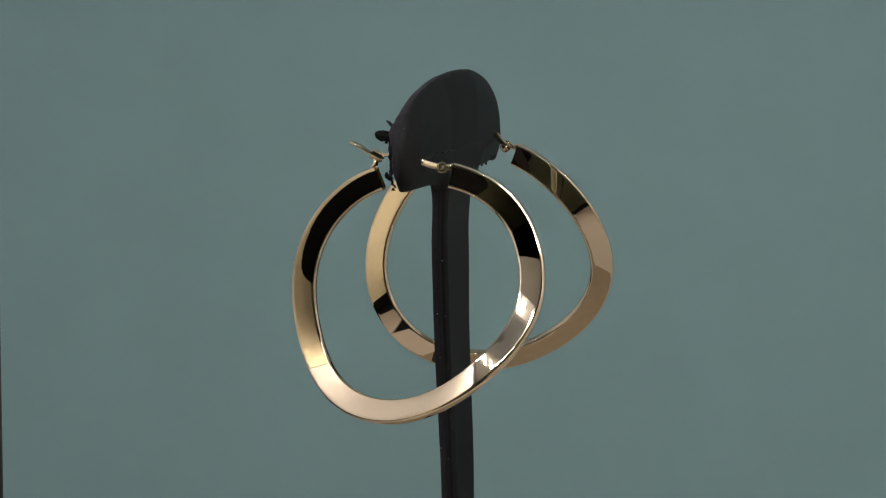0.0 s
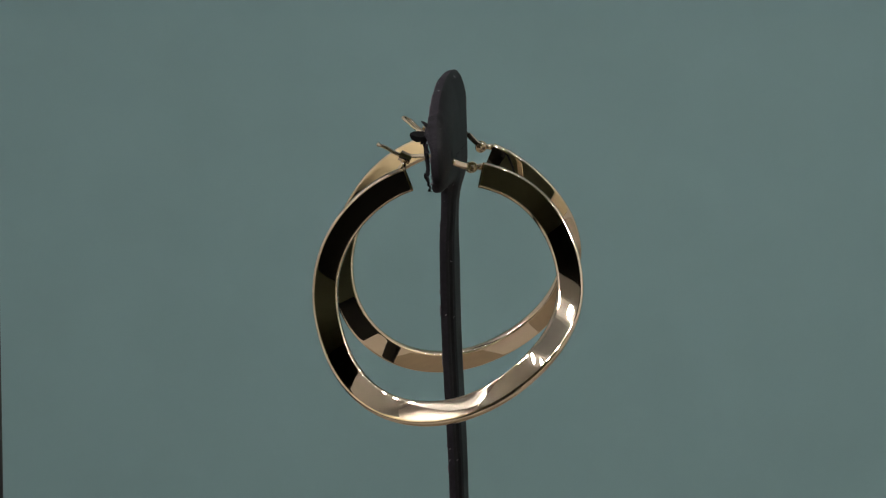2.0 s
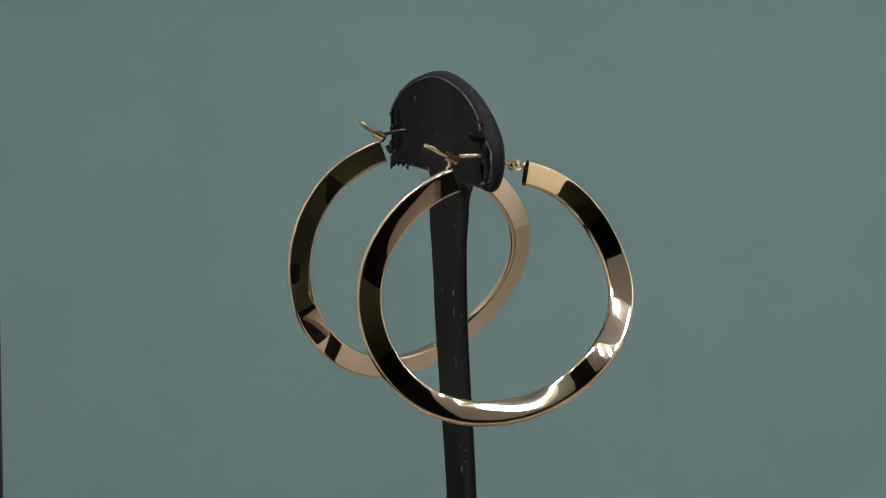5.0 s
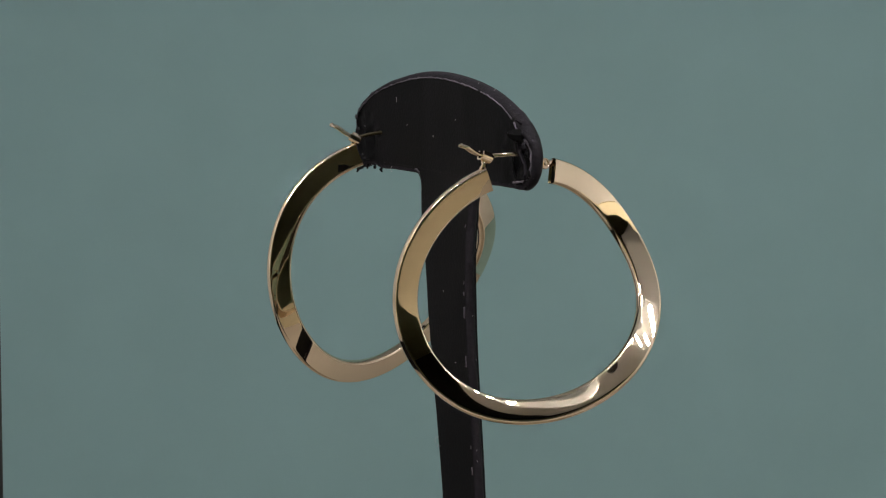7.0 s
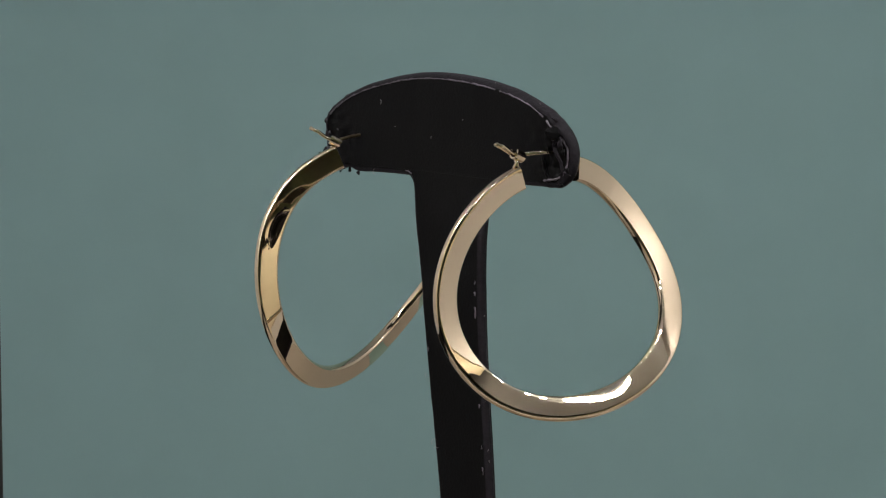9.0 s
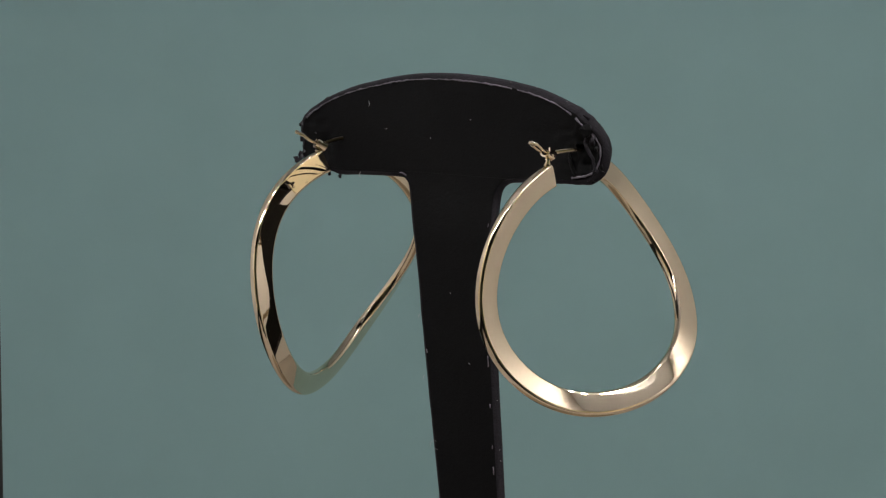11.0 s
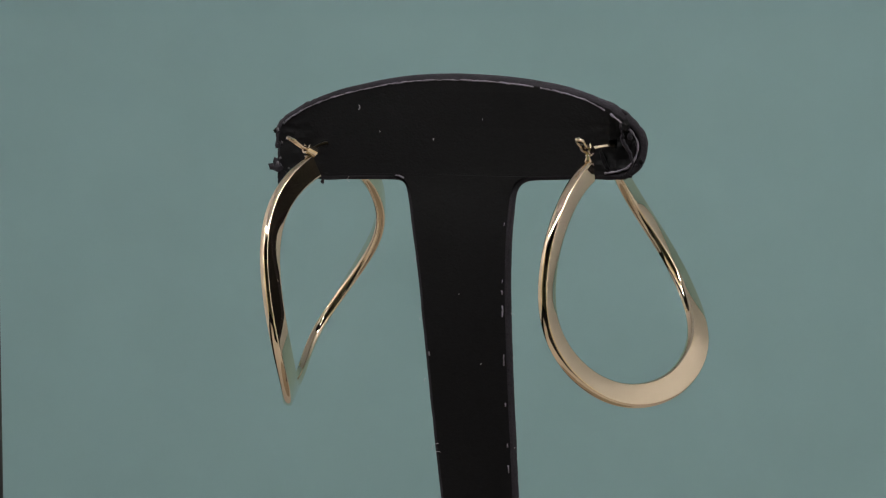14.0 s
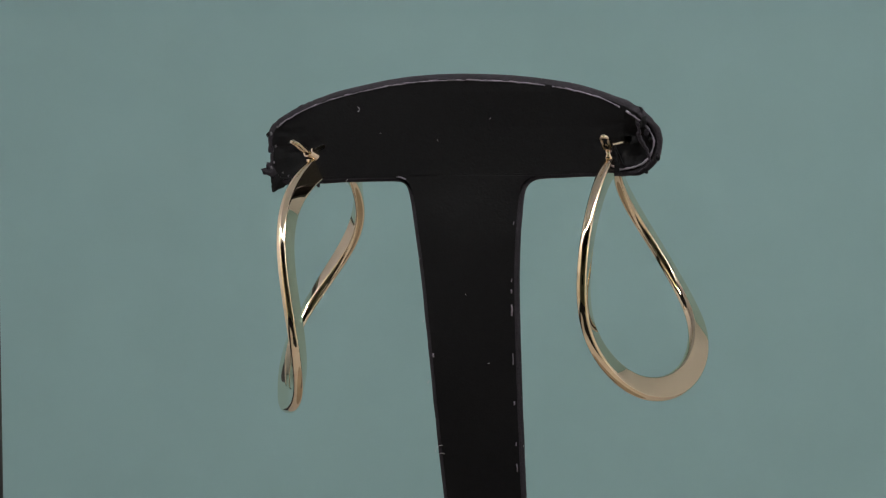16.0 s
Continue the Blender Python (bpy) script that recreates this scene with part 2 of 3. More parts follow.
def smooth_loop(pts, n):
    """A closed loop through points, rounded, with even steps."""
    p = np.array(pts)
    for _ in range(2):
        q = np.roll(p, -1, 0)
        p = np.stack([0.75 * p + 0.25 * q, 0.25 * p + 0.75 * q], 1).reshape(-1, 2)
    q = np.vstack([p, p[:1]])
    s = np.concatenate([[0], np.cumsum(np.hypot(*np.diff(q, axis=0).T))])
    t = np.linspace(0, s[-1], n, endpoint=False)
    return np.stack([np.interp(t, s, q[:, 0]), np.interp(t, s, q[:, 1])], 1)


def inset_loop(p, d):
    t = np.roll(p, -1, 0) - np.roll(p, 1, 0)
    t /= np.hypot(t[:, 0], t[:, 1])[:, None]
    return p + np.stack([-t[:, 1], t[:, 0]], 1) * np.asarray(d).reshape(-1, 1)


def depth_at(z, u=0.0):
    """The head is padded thicker than the stem."""
    f = min(1.0, max(0.0, (z + 7.0) / 5.0))
    return 2.1 + f * f * (3 - 2 * f) * (0.7 + 0.4 * max(0.0, (-12.0 - u) / 15.0) ** 2)


def rough_at(u, z):
    """Millimetres of unevenness: torn leather at one end, wrinkles at the other."""
    e = noise.noise(Vector((u * 0.35, z * 0.35, 3.1))) * 0.08
    if z > -6 and u > 23:
        e += noise.noise(Vector((u * 1.6, z * 1.6, 7.7))) * 0.28
    if z > -6 and u < -19:
        e += noise.noise(Vector((u * 0.9, z * 0.9, 1.7))) * 0.30
    return e


stand = tagged(new("earring_stand"), "black leatherette T-shaped earring display stand, torn and worn at the seams", "display stand")
OUT = smooth_loop(HEAD + STEM_RIGHT + STEM_LEFT + HEAD_LEFT, 640)
WAVY = np.array([rough_at(u, z) for u, z in OUT])


def crumple(u, z, frac):
    """Folds in the leather that is tucked round the ends of the head, in millimetres."""
    k = max(0.0, min(1.0, (-19 - u) / 4)) + 0.6 * max(0.0, min(1.0, (u - 24) / 3))
    if z < -6 or k == 0:
        return 0.0
    p = Vector((u * 0.5, z * 0.45, frac * 2.2))
    return k * (noise.noise(p) * 0.22 + noise.noise(p * 2.7) * 0.1) * math.sin(math.pi * min(1.0, frac * 1.1 + 0.05))


def lip(u, z):
    """The seam's edge wavers at the pierced end: forward above, tucked back below, in millimetres."""
    k = min(1.0, max(0.0, (-22.0 - u) / 2.0))
    if z < -5 or k == 0:
        return 0.0
    back = min(1.0, max(0.0, (4.4 - z) / 1.6)) * min(1.0, max(0.0, (z + 3.4) / 1.4))
    return k * k * (3 - 2 * k) * (0.6 * back + 0.15 * noise.noise(Vector((u, z * 1.3, 4.4))) - 0.4 * math.exp(-((z - 5.5) / 0.9) ** 2))


def eased(ins):
    """The outline, rounded off more the further it lies inside; the stem keeps a tighter edge than the padded head."""
    p = OUT.copy()
    for _ in range(int(30 * max(0.0, ins - 0.3))):
        p = 0.5 * p + 0.25 * (np.roll(p, 1, 0) + np.roll(p, -1, 0))
    head = np.clip((p[:, 1] + 9.0) / 5.0, 0.0, 1.0)
    return inset_loop(p, ins * (0.42 + 0.58 * head) if ins > 0.7 else ins)


def loop_verts(bm, frac, ins):
    bend = np.array([crumple(u, z, frac) for u, z in OUT])
    edge = inset_loop(eased(ins), 0.6 * WAVY * max(0.0, 1 - 0.4 * ins) + bend)
    return [bm.verts.new(stand_point(u, z, depth_at(z, u) * frac + 0.3 * e + lip(u, z) * max(0.0, 1 - frac / 0.6))) for (u, z), e in zip(edge, WAVY * max(0.0, 1 - 0.4 * ins))]


HOLE = (-22.5, 2.15, 0.48)
FILL = tessellate_polygon([[Vector((u, z, 0)) for u, z in inset_loop(OUT, 0.2)]])


def dent_at(u, z):
    """Creases and hollows of the leather round the pierced ends, in millimetres."""
    if z < -5:
        return 0.0
    near, far = math.exp(-((u + 23.0) ** 2 / 14 + (z - 1.0) ** 2 / 16)), math.exp(-((u - 26.0) ** 2 / 10 + (z - 0.5) ** 2 / 14))
    crease = abs(noise.noise(Vector((u * 0.55, z * 0.32, 5.3)))) * 1.5 + noise.noise(Vector((u * 1.5, z * 1.2, 2.2))) * 0.35
    return near * (0.2 + crease * 1.1) + far * (0.05 + crease * 1.0)


def face_bm(frac, ins, dents=0.0):
    """One flat side of the stand, cut fine so that it can bow and crease."""
    bm = bmesh.new()
    rim = [bm.verts.new((u, 0, z)) for u, z in (inset_loop(OUT, ins + 0.6 * WAVY) if ins < 1 else eased(ins))]
    for t in FILL:
        bm.faces.new([rim[k] for k in t])
    for axis, cuts in (("x", [-27 + 0.8 * k for k in range(72)] + [HOLE[0] - HOLE[2], HOLE[0] + HOLE[2]]), ("z", [HOLE[1] - HOLE[2], HOLE[1] + HOLE[2]] + [-5 + 0.8 * k for k in range(21)] + [-6, -7, -8, -9, -10, -12, -14, -17, -20, -25, -30, -40, -50])):
        for c in cuts:
            bmesh.ops.bisect_plane(bm, geom=bm.verts[:] + bm.edges[:] + bm.faces[:], dist=1e-5,
                                   plane_co=(c, 0, 0) if axis == "x" else (0, 0, c), plane_no=(1, 0, 0) if axis == "x" else (0, 0, 1))
    hu, hz, hr = HOLE
    inside = [f for f in bm.faces if abs(f.calc_center_median().x - hu) < hr and abs(f.calc_center_median().z - hz) < hr]
    bmesh.ops.delete(bm, geom=inside, context="FACES")
    for v in bm.verts:
        u, z = v.co.x, v.co.z
        v.co = stand_point(u, z, depth_at(z, u) * frac + dents * (dent_at(u, z) + lip(u, z)))
    return bm


def band_bm(steps):
    bm = bmesh.new()
    layers = [loop_verts(bm, f, i) for f, i in steps]
    for a, b in zip(layers, layers[1:]):
        bridge(bm, a, b)
    return bm


part("edge_band", band_bm(((0.0, 0.62), (0.02, 0.40), (0.10, 0.15), (0.24, 0.0), (0.35, -0.05), (0.45, -0.06))), EDGE, stand, "dusty purplish black velvet edge")
part("back_cover", band_bm(((0.45, -0.06), (0.54, 0.06), (0.63, 0.3), (0.72, 0.68), (0.80, 1.15), (0.87, 1.75), (0.93, 2.4), (0.975, 3.1), (1.0, 3.8), (1.0, 4.0))), BACK, stand)
part("front_panel", face_bm(0.0, 0.62, 1.0), BLACK, stand)
part("back_panel", face_bm(0.994, 3.7), BACK, stand)

bm = bmesh.new()
hu, hz, hr = HOLE
square = [(hu - hr, hz - hr), (hu + hr, hz - hr), (hu + hr, hz + hr), (hu - hr, hz + hr)]
bridge(bm, [bm.verts.new(stand_point(u, z, dent_at(u, z))) for u, z in square], [bm.verts.new(stand_point(u, z, depth_at(z, u))) for u, z in square])
part("hole_lining", bm, BLACK, stand, "dark pierced hole")

# worn thread along the front seam, broken here and there
rnd = random.Random(4)
bm = bmesh.new()
SEAM_IN = np.array([1.0 if z < -7 and u < 0 else 0.75 + (0.45 * min(1, max(0, (-19 - u) / 5)) if z > -4 else 0) for u, z in OUT])
SEAM_LOOP = inset_loop(OUT, SEAM_IN + 0.25 * WAVY)
run = []
for k in range(len(OUT)):
    u, z = SEAM_LOOP[k]
    keep = z > 4 or u < -21 or (u < -5 and z < -5 and rnd.random() < 0.45) or rnd.random() < 0.12
    if z < -60 or (u > 26 and z < 3):
        keep = False
    if keep and rnd.random() > 0.025:
        w = noise.noise(Vector((k * 0.6, 0, 0))) * 0.12
        run.append(stand_point(u + w, z + w, -0.04 + lip(u, z)))
    else:
        if len(run) > 1:
            tube_bm(run, [(0.00004 + 0.00010 * rnd.random()) * (1.5 if p.y < -0.018 else 1.0) for p in run], 5, bm=bm)
        run = []
part("seam", bm, SEAM, stand, "worn greyish purple seam thread")

# torn flaps of leather at one end of the head
def shard(pts, size, seed):
    r = random.Random(seed)
    bm = bmesh.new()
    u, z, d = pts
    ring = []
    n = 7
    for k in range(n):
        a = 2 * math.pi * k / n
        q = size * r.uniform(0.55, 1.25)
        ring.append((u + q * math.cos(a) * 0.8, z + q * math.sin(a) * 1.1, d + r.uniform(-0.5, 0.5) * size))
    f = [bm.verts.new(stand_point(*p)) for p in ring]
    g = [bm.verts.new(stand_point(p[0] + 0.05, p[1] - 0.03, p[2] + 0.28)) for p in ring]
    c0, c1 = bm.verts.new(stand_point(u, z, d - 0.25 * size)), bm.verts.new(stand_point(u, z, d + 0.2 + 0.1 * size))
    for k in range(n):
        j = (k + 1) % n
        bm.faces.new((f[k], f[j], c0))
        bm.faces.new((g[j], g[k], c1))
        bm.faces.new((f[k], g[k], g[j], f[j]))
    return bm


for k, (u, z, d, sz) in enumerate(((29.2, 3.1, 0.4, 0.55), (29.3, -1.4, 0.2, 0.75), (28.6, -3.2, 0.5, 1.0), (29.8, -2.2, -0.3, 0.5), (26.2, -4.0, 0.3, 0.55),
                                   (28.9, 1.0, 0.0, 0.6), (24.2, -4.0, 0.3, 0.4), (22.2, -4.3, 0.4, 0.35), (-26.9, -0.4, -0.2, 0.5), (-25.3, 3.2, -0.25, 0.7))):
    part("leather_flap", shard((u, z, d), sz, 30 + k), EDGE if k % 2 else BLACK, stand)

def tongue(points, widths, seed):
    """A torn strip of leather that bends through points, with ragged sides."""
    r = random.Random(seed)
    pts = [stand_point(*p) for p in points]
    side = []
    for i in range(len(pts)):
        t = (pts[min(i + 1, len(pts) - 1)] - pts[max(i - 1, 0)]).normalized()
        across = Vector((0, 0, 1)) - t * t.z
        side.append((across.normalized(), t.cross(across.normalized())))
    bm = bmesh.new()
    rings = []
    for p, (a, n), w in zip(pts, side, widths):
        w0, w1 = w * 0.001 * r.uniform(0.75, 1.2), w * 0.001 * r.uniform(0.75, 1.2)
        rings.append([bm.verts.new(p + a * x + n * y) for x, y in ((w0, 0), (0.2 * w0, 0.00016), (-w1, 0), (0, -0.00016))])
    for a, b in zip(rings, rings[1:]):
        bridge(bm, a, b)
    bm.faces.new(rings[0][::-1])
    bm.faces.new(rings[-1])
    return bm


part("leather_flap", tongue([(-25.2, 4.6, 0.2), (-25.2, 4.8, -0.6), (-25.1, 4.9, -1.3), (-25.0, 5.1, -2.0), (-24.9, 5.2, -2.3)], (0.4, 0.7, 0.8, 0.6, 0.2), 11), BLACK, stand, smooth=False)
part("leather_flap", tongue([(-24.8, 6.3, 0.1), (-24.6, 6.6, -0.3), (-24.4, 6.9, -0.7)], (0.3, 0.25, 0.1), 12), EDGE, stand, smooth=False)
part("leather_flap", tongue([(28.3, -2.0, 0.0), (29.0, -2.4, -0.2), (29.7, -2.2, -0.3), (30.3, -1.8, -0.3)], (0.6, 0.55, 0.35, 0.08), 13), EDGE, stand, smooth=False)
part("leather_flap", tongue([(27.4, -3.2, 0.1), (28.0, -3.9, 0.0), (28.5, -4.6, -0.1), (28.7, -5.2, -0.1)], (1.0, 0.9, 0.6, 0.15), 14), BLACK, stand, smooth=False)

# a crumpled fold of leather along the seam at the pierced end
def fold(points, size, seed):
    r = random.Random(seed)
    pts = []
    for (u0, z0, d0), (u1, z1, d1) in zip(points, points[1:]):
        for k in range(6):
            f = k / 6
            pts.append(stand_point(u0 + (u1 - u0) * f + r.uniform(-0.1, 0.1), z0 + (z1 - z0) * f + r.uniform(-0.1, 0.1), d0 + (d1 - d0) * f + r.uniform(-0.1, 0.1)))
    n = len(pts)
    return tube_bm(pts, [0.001 * size * (0.25 + math.sin(math.pi * i / (n - 1)) * r.uniform(0.55, 1.0)) for i in range(n)], 9, 0.7)


part("leather_fold", fold([(-22.4, 6.6, 0.2), (-23.8, 5.2, -0.1), (-24.4, 4.0, -0.5), (-24.1, 2.8, -0.3), (-25.1, 1.2, -0.1), (-25.7, -0.4, -0.1), (-25.0, -1.8, 0.0), (-23.8, -2.6, 0.2)], 0.32, 5), EDGE, stand)
part("leather_fold", fold([(-20.6, 1.6, 0.3), (-20.9, 0.2, 0.2), (-21.6, -1.2, 0.25), (-22.6, -2.2, 0.3)], 0.35, 7), BLACK, stand)
for k, (u, z, d, sz) in enumerate(((-24.8, 4.3, -0.8, 0.6), (-25.1, 5.0, -0.4, 0.35), (-25.9, 2.2, -0.2, 0.35), (-26.2, -0.8, -0.1, 0.3), (-25.2, -2.4, 0.0, 0.3))):
    part("leather_flap", shard((u, z, d), sz, 90 + k), EDGE if k % 2 else BLACK, stand)
# grey scuffs at the torn end
for k, (u, z, sz) in enumerate(((28.7, 3.2, 0.28), (28.2, 1.4, 0.2), (28.5, -0.9, 0.2), (28.9, -1.7, 0.3), (27.2, -2.4, 0.16), (26.4, -2.9, 0.15), (27.8, 4.2, 0.2), (26.2, 1.9, 0.14))):
    part("scuff", shard((u, z, -0.12), sz, 120 + k), SCUFF, stand)

# lint and dust
LINT = material("pale_lint", (0.35, 0.33, 0.34), rough=0.9, scale=2000, vary=0.2)
for u, z, lng, a, turn in ((16.2, 6.9, 0.7, 155, 110), (5.0, -42.0, 1.5, 12, -55), (5.6, -43.5, 0.9, 95, 70), (6.9, -33.0, 0.6, 95, 20), (7.3, -24.0, 0.5, 92, 20), (7.8, -15.5, 0.8, 95, 15), (17.8, -4.2, 0.8, 15, 70), (4.6, 2.0, 0.25, 0, 70), (-3.0, 5.0, 0.2, 40, 70), (13.0, 3.0, 0.25, 70, 70), (1.0, -20.0, 0.2, 10, 70), (-2.0, -30.0, 0.25, 80, 70)):
    pts = []
    for i in range(7):
        f = i / 6
        b = radians(a + turn * f)
        pts.append(stand_point(u + lng * f * math.cos(b), z + lng * f * math.sin(b), -0.06 - 0.15 * math.sin(math.pi * f) * lng))
    part("lint_fibre", tube_bm(pts, 0.00003, 5), LINT, stand)
rnd = random.Random(9)
bm = bmesh.new()
for _ in range(80):
    k = rnd.randrange(len(OUT))
    u, z = OUT[k]
    if z < -55:
        continue
    p = stand_point(u, z, depth_at(z) * rnd.uniform(0.15, 0.9))
    n = (stand_point(*inset_loop(OUT, -0.12)[k], 1.5) - stand_point(u, z, 1.5)).normalized()
    q = p + n * 0.00015 * rnd.random()
    tube_bm([q, q + Vector((rnd.uniform(-1, 1), rnd.uniform(-1, 1), rnd.uniform(-1, 1))) * 0.00022], 0.000025, 4, bm=bm)
tagged(part("dust", bm, LINT, stand), kind="stuff")

# ---- turntable and filming camera, seen only as reflections in the gold ----
turntable = tagged(new("turntable"), "low brown round display turntable under the stand", "turntable")
bm = bmesh.new()
bmesh.ops.create_cone(bm, cap_ends=True, segments=64, radius1=0.0575, radius2=0.0575, depth=0.0016, matrix=Matrix.Translation((0, 0, -0.1168)))
bmesh.ops.bevel(bm, geom=[e for e in bm.edges if len(e.link_faces) == 2 and e.calc_face_angle() > 1], offset=0.0004, segments=2, affect="EDGES")
part("platter", bm, PLATTER, turntable, smooth=False)
bm = bmesh.new()
bmesh.ops.create_cone(bm, cap_ends=True, segments=48, radius1=0.052, radius2=0.050, depth=0.0022, matrix=Matrix.Translation((0, 0, -0.1188)))
part("base", bm, HOUSING, turntable, smooth=False)

filming_camera = tagged(new("filming_camera"), "black compact camera on a thin pole facing the stand", "camera")
bm = box_bm(-0.055, 0.055, -0.040, -0.006, -0.034, 0.030)
bmesh.ops.bevel(bm, geom=bm.edges[:], offset=0.004, segments=3, affect="EDGES")
part("body", bm, BLACK, filming_camera, smooth=False)
part("pole", tube_bm([(0, -0.022, -0.034), (0, -0.022, -0.1626)], 0.006, 16), HOUSING, filming_camera)
bm = bmesh.new()
bmesh.ops.create_cone(bm, cap_ends=True, segments=32, radius1=0.035, radius2=0.032, depth=0.008, matrix=Matrix.Translation((0, -0.022, -0.1662)))
part("foot", bm, HOUSING, filming_camera, smooth=False)
filming_camera.matrix_world = Matrix.Translation((EYE.x, EYE.y, EYE.z - 0.005))

# ---- the earrings ----
SHAPE_A = ((15.462, 15.45, 15.572, 16.163, 15.598, 15.849, 17.332, 19.068, 19.007, 18.128, 16.796, 15.869),
           (-2.503, -4.516, -3.266, 0.533, 4.725, 5.955, 4.601, 1.134, -2.176, -2.167, -1.369, -0.844),
           (-7.73, -13.86, -9.24, 1.52, 20.5, 34.73, 27.55, 16.13, 7.41, 5.36, 7.96, 10.72), 104.42, 427.55)
SHAPE_B = ((16.008, 15.347, 15.821, 16.071, 15.928, 16.417, 17.877, 18.989, 18.967, 17.921, 17.155, 17.042),
           (-4.923, -4.684, -2.652, 2.552, 5.946, 5.493, 2.962, -0.771, -1.761, -0.469, 0.047, -1.966),
           (-7.44, 10.0, 24.0, 29.72, 28.78, 26.38, 18.05, 3.0, 6.0, 11.0, 16.0, 18.0), 104.27, 429.98)
HALF_W, HALF_T = 1.80, 0.70


def section(a, b):
    """Two flat faces and two domed edges."""
    xs, ys = [], []
    for sgn in (1, -1):
        arc = [radians(-80 + 160 * k / 12) for k in range(13)]
        for k in arc:
            xs.append(sgn * (a - 0.62 * b + 0.62 * b * math.cos(k)))
            ys.append(sgn * b * 0.97 * math.sin(k) / math.sin(arc[-1]))
        for f in (0.94, 0.8, 0.4, 0.0, -0.4, -0.8, -0.94):
            xs.append(sgn * f * (a - 0.5 * b))
            ys.append(sgn * b * (1.0 - 0.025 * f * f))
    return np.array(xs), np.array(ys)


def hoop_rings(shape, side, count):
    rho, wave, twist, phi0, phi1 = shape
    s = np.linspace(0, 1, count)
    ph = np.radians(phi0 + (phi1 - phi0) * s)
    r, w, tw = spline(rho, s), spline(wave, s), np.radians(spline(twist, s))
    c = np.stack([r * np.cos(ph), w, r * np.sin(ph)], -1)
    t = np.gradient(c, axis=0)
    t /= np.linalg.norm(t, axis=1)[:, None]
    e = np.stack([np.cos(ph), 0 * ph, np.sin(ph)], -1)
    e -= t * (e * t).sum(1)[:, None]
    e /= np.linalg.norm(e, axis=1)[:, None]
    n = np.cross(t, e)
    wd = e * np.cos(tw)[:, None] + n * np.sin(tw)[:, None]
    nd = n * np.cos(tw)[:, None] - e * np.sin(tw)[:, None]
    sx, sy = section(HALF_W, HALF_T)
    m = c[:, None] + wd[:, None] * sx[None, :, None] + nd[:, None] * sy[None, :, None]
    flip = np.array([1, side, 1]) * 0.001
    return m * flip, c * flip, wd * flip, nd * flip, t * flip


def plate_bm(ring, centre, shift, scale, thick):
    """A thin end plate with the outline of the hoop's section."""
    bm = bmesh.new()
    a = [bm.verts.new(centre + (Vector(p) - centre) * scale + shift) for p in ring]
    b = [bm.verts.new(v.co + thick) for v in a]
    bridge(bm, a, b)
    bm.faces.new(a[::-1])
    bm.faces.new(b)
    return bm


def ball_bm(p, r, bm=None):
    bm = bm or bmesh.new()
    bmesh.ops.create_uvsphere(bm, u_segments=16, v_segments=10, radius=r, matrix=Matrix.Translation(p))
    return bm


def ring_bm(centre, axis, radius, wire, bm=None):
    bm = bm or bmesh.new()
    axis = axis.normalized()
    u = axis.orthogonal().normalized()
    v = axis.cross(u)
    pts = [centre + (u * math.cos(a) + v * math.sin(a)) * radius for a in (2 * math.pi * k / 24 for k in range(25))]
    return tube_bm(pts, wire, 8, bm=bm)


def curve(points, n=16):
    """A smooth line through points (millimetres)."""
    p = np.array(points) * 0.001
    s = np.linspace(0, 1, n)
    return [Vector(q) for q in np.stack([spline(p[:, k], s) for k in range(3)], -1)]


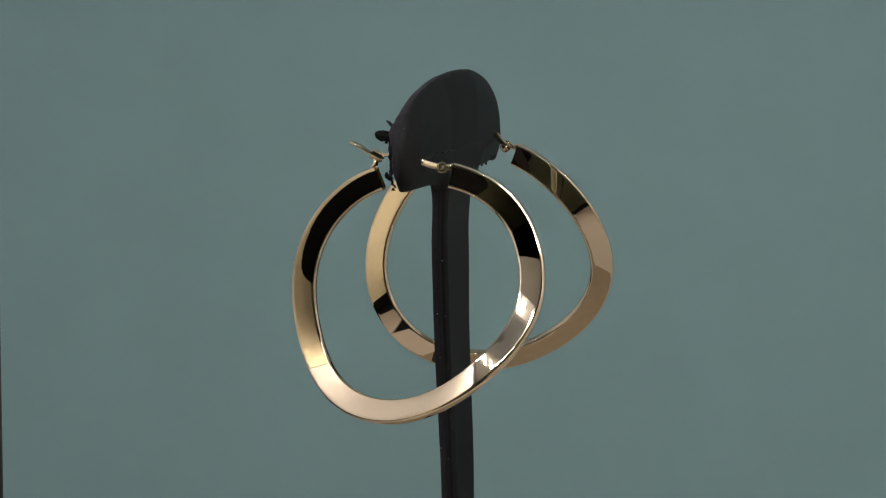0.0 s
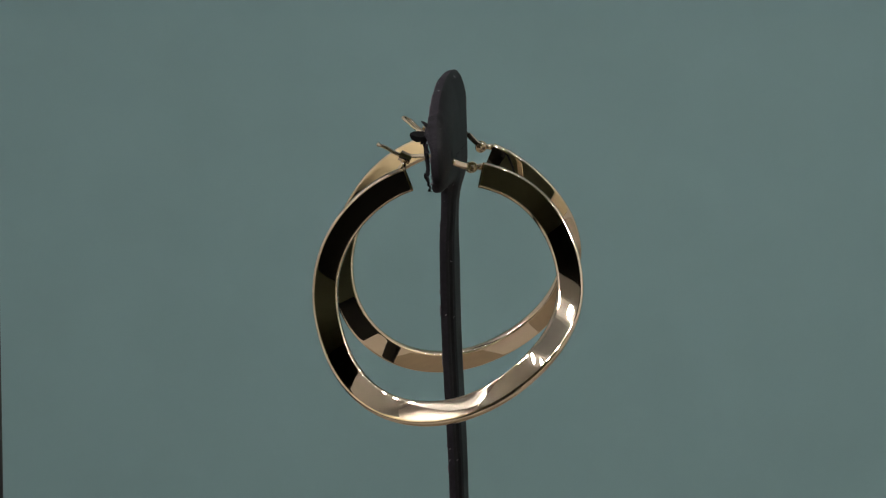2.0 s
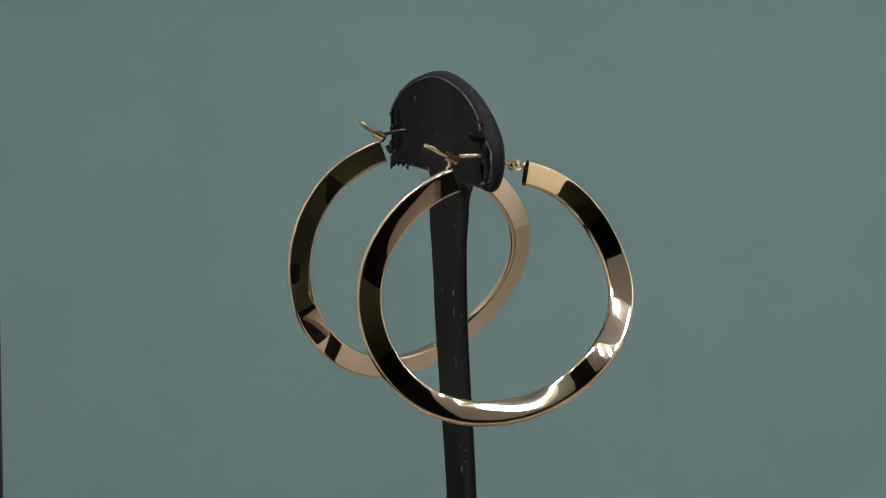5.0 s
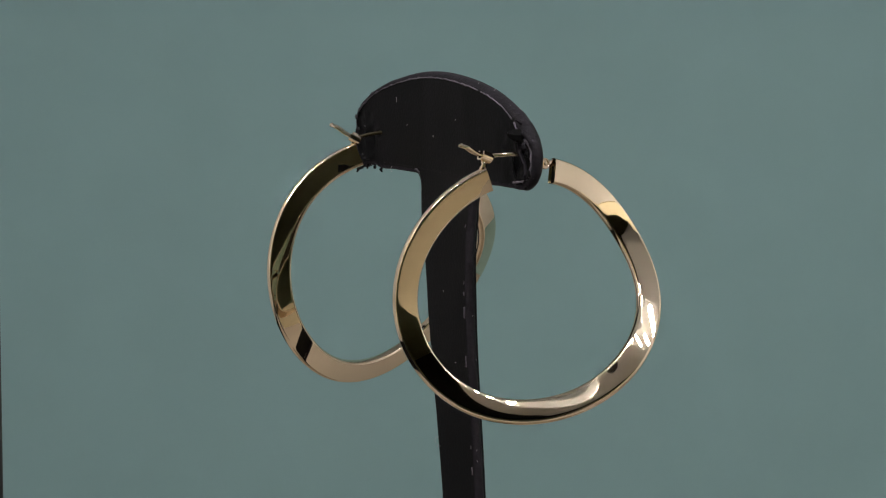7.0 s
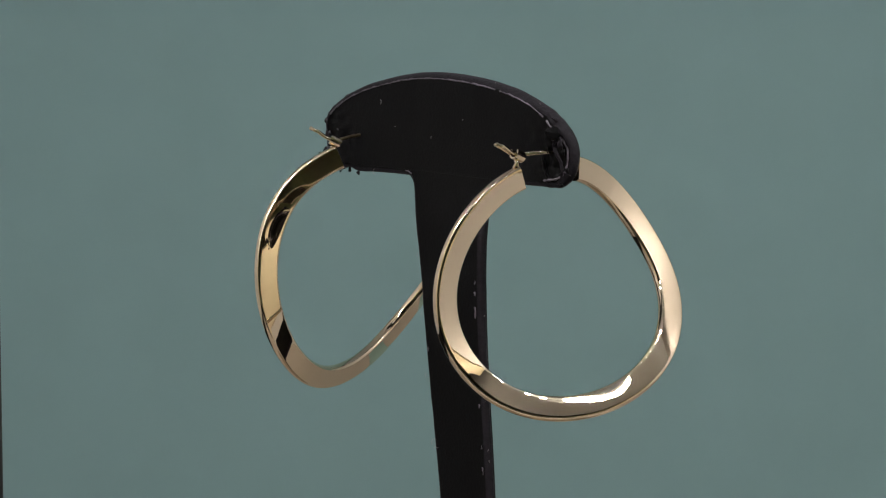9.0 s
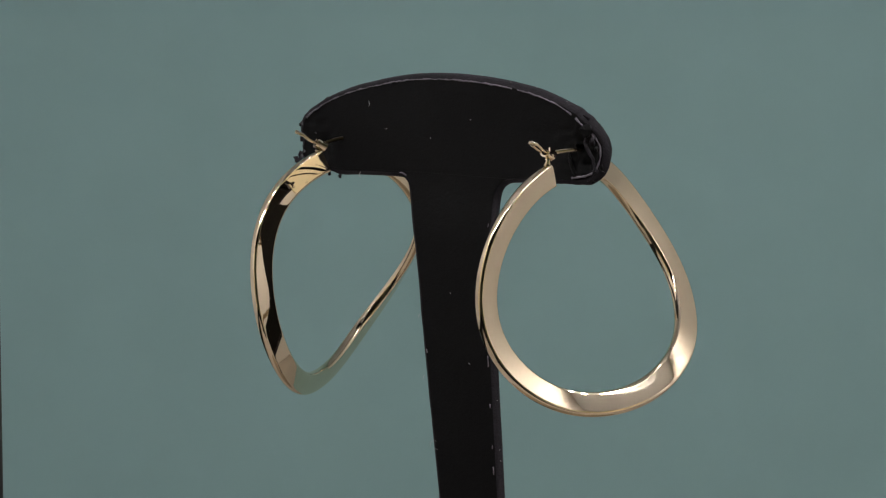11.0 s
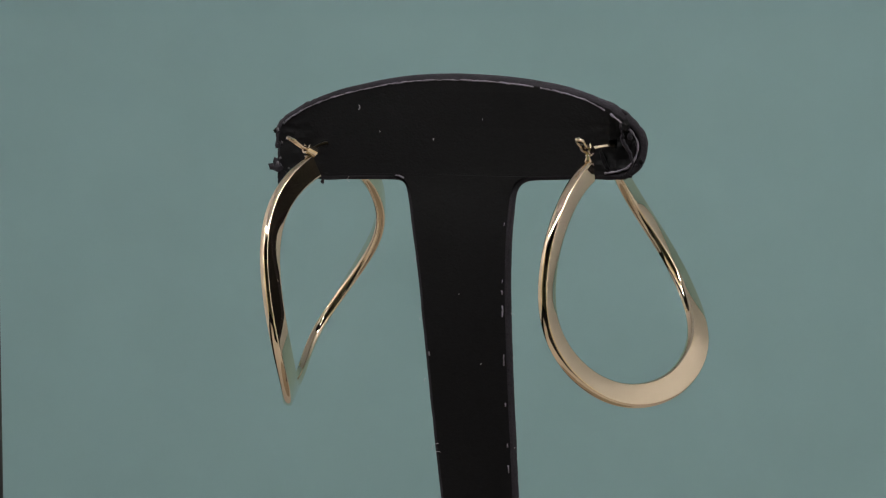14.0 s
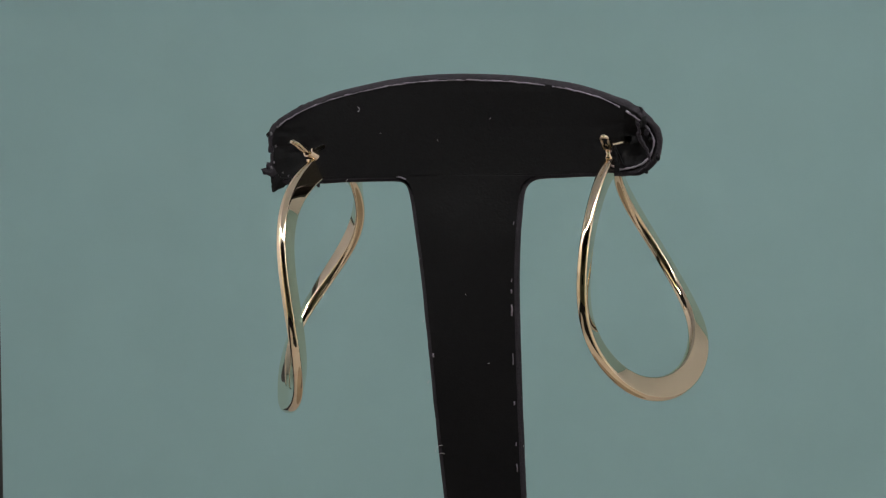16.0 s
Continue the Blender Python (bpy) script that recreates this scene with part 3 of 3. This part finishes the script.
def earring(shape, side, rest, hinge, post, collar, tip, wire, label):
    """hinge, post, collar, tip: millimetres in the stand's space; rest: the earring's pose there."""
    ear = tagged(new("hoop_earring"), label, "earring", group="pair of hoop earrings")
    inv = rest.inverted()
    m, c, wd, nd, t = hoop_rings(shape, side, 260)
    bm = bmesh.new()
    rings = [[bm.verts.new(p) for p in ring] for ring in m]
    for a, b in zip(rings, rings[1:]):
        bridge(bm, a, b)
    part("hoop", bm, GOLD, ear, "polished gold twisted flat tube")
    for i, s in ((0, 1), (-1, -1)):
        tt = Vector(t[i]) * s
        part("end_plate", plate_bm(m[i], Vector(c[i]), tt * 0.25, 0.985, tt * 0.25), GOLD, ear, smooth=False)
    loc = lambda p: inv @ (Vector(p) * 0.001)
    mm = lambda pts: [loc(p) * 1000 for p in pts]
    # hinge: a domed pin in a barrel, with a lug to the hoop
    h = loc(hinge)
    ax = Vector(nd[0]).normalized()
    end = Vector(c[0]) + Vector(wd[0]).normalized() * 0.0012
    if (Vector(c[0]) - Vector(wd[0]) - loc((hinge[0], hinge[1], hinge[2] + 3))).length < (end - loc((hinge[0], hinge[1], hinge[2] + 3))).length:
        end = Vector(c[0]) - Vector(wd[0]).normalized() * 0.0012
    bm = tube_bm([h - ax * 0.00065, h - ax * 0.00055, h + ax * 0.00055, h + ax * 0.00065], [0.00055, 0.0007, 0.0007, 0.00055], 20)
    barrel = part("hinge_barrel", bm, GOLD, ear)
    bm = ring_bm(h - ax * 0.00062, ax, 0.00066, 0.00014)
    ring_bm(h + ax * 0.00062, ax, 0.00066, 0.00014, bm)
    part("hinge_rim", bm, GOLD, barrel)
    bm = ball_bm(h - ax * 0.00055, 0.00036)
    ball_bm(h + ax * 0.00055, 0.00036, bm)
    part("hinge_pin", bm, GOLD, barrel)
    part("hinge_lug", tube_bm([h, h.lerp(end, 0.5), end], [0.00042, 0.0004, 0.0005], 10, 0.9, across=Vector((0, 0, 1))), GOLD, ear)
    # post: a flat bar, then a curved wire through the stand into the collar
    path = curve(mm([hinge] + list(post) + [collar]), 26)
    part("post", tube_bm(path[:9], 0.00046, 12, 0.62, across=Vector((0, 0, 1))), GOLD, ear)
    part("post_wire", tube_bm(path[8:], 0.00027, 12, 0.7, across=Vector((0, 0, 1))), wire, ear, "thin wire end of the post")
    # collar: a short open tube on a neck
    k0, k1 = loc(collar), loc(tip)
    d = (k1 - k0).normalized()
    up = (Vector((0, 0, 1)) - d * d.z).normalized()
    sd = d.cross(up)
    bm = bmesh.new()
    arc = [radians(-220 + 260 * k / 14) for k in range(15)]
    outer, inner = [], []
    for f in (-0.0008, 0.0008):
        outer.append([bm.verts.new(k0 + d * f + (sd * math.cos(a) + up * math.sin(a)) * 0.00085) for a in arc])
        inner.append([bm.verts.new(k0 + d * f + (sd * math.cos(a) + up * math.sin(a)) * 0.0006) for a in arc])
    for k in range(14):
        bm.faces.new((outer[0][k], outer[0][k + 1], outer[1][k + 1], outer[1][k]))
        bm.faces.new((inner[0][k + 1], inner[0][k], inner[1][k], inner[1][k + 1]))
        for j in (0, 1):
            bm.faces.new((outer[j][k], outer[j][k + 1], inner[j][k + 1], inner[j][k]))
    for k in (0, 14):
        bm.faces.new((outer[0][k], outer[1][k], inner[1][k], inner[0][k]))
    part("collar", bm, GOLD, ear, smooth=False)
    tops = [Vector(c[-1]) + Vector(wd[-1]) * 1.55, Vector(c[-1]) - Vector(wd[-1]) * 1.55]
    foot = min(tops, key=lambda p: (p - k0).length)
    part("neck", tube_bm([foot - Vector(t[-1]).normalized() * 0.0004, foot.lerp(k0 - up * 0.0008, 0.6) , k0 - up * 0.00075], [0.00055, 0.00035, 0.00045], 10), GOLD, ear)
    # latch: a bent loop of wire with a rolled tip
    bend = k0 + d * 0.0016 - up * 0.00015
    mid = bend.lerp(k1, 0.5) + up * 0.0001
    pts = [k0 + sd * 0.0003, bend + sd * 0.00042, mid + sd * 0.0005, k1 - d * 0.0005 + sd * 0.00045, k1, k1 - d * 0.0005 - sd * 0.00045, mid - sd * 0.0005, bend - sd * 0.00042, k0 - sd * 0.0003]
    latch = part("latch", tube_bm(curve([p * 1000 for p in pts], 40), 0.00025, 10, 0.9), GOLD, ear)
    part("latch_tip", tube_bm([k1 - sd * 0.0003, k1 + sd * 0.0003], 0.0003, 10), GOLD, latch)
    return ear


def ear_pose(x, y, z, rz, rx, ry):
    return Matrix.Translation((x * 0.01, y * 0.01, z * 0.01)) @ Matrix.Rotation(rz, 4, "Z") @ Matrix.Rotation(rx, 4, "X") @ Matrix.Rotation(ry, 4, "Y")


EAR_A = ear_pose(-0.8177, -2.1909, -1.5873, 2.7557, 0.0727, 0.0173)
EAR_B = ear_pose(0.2911, 2.3819, -1.7838, 2.8992, -0.0066, -0.027)
ear_a = earring(SHAPE_A, 1, EAR_A, (-4.74, -19.31, 0.0), [(-6.6, -20.3, 0.6), (-8.5, -21.0, 1.4), (-10.6, -20.6, 1.9), (-11.8, -19.4, 1.9)],
                (-13.5, -17.5, 1.7), (-17.06, -16.59, 3.4), GOLD, "polished yellow gold wavy hoop earring closed through the stand")
ear_b = earring(SHAPE_B, -1, EAR_B, (4.69, 18.38, -1.37), [(3.8, 19.2, -0.4), (2.6, 20.4, 0.8), (0.9, 21.4, 1.3), (-0.6, 22.4, 1.2)],
                (-3.0, 23.5, 0.7), (-5.37, 26.11, 2.7), SHADED_GOLD, "polished yellow gold wavy hoop earring with the opposite twist, latch closed")


def motions():
    """The turntable, the stand and both earrings turn together at an even speed."""
    times = [k * 0.5 for k in range(33)]
    for thing, rest in ((stand, Matrix.Identity(4)), (turntable, Matrix.Identity(4)), (ear_a, EAR_A), (ear_b, EAR_B)):
        walk(thing, [(t, Matrix.Rotation(radians(0.237 + 5.838 * t), 4, "Z") @ rest) for t in times])


motions()
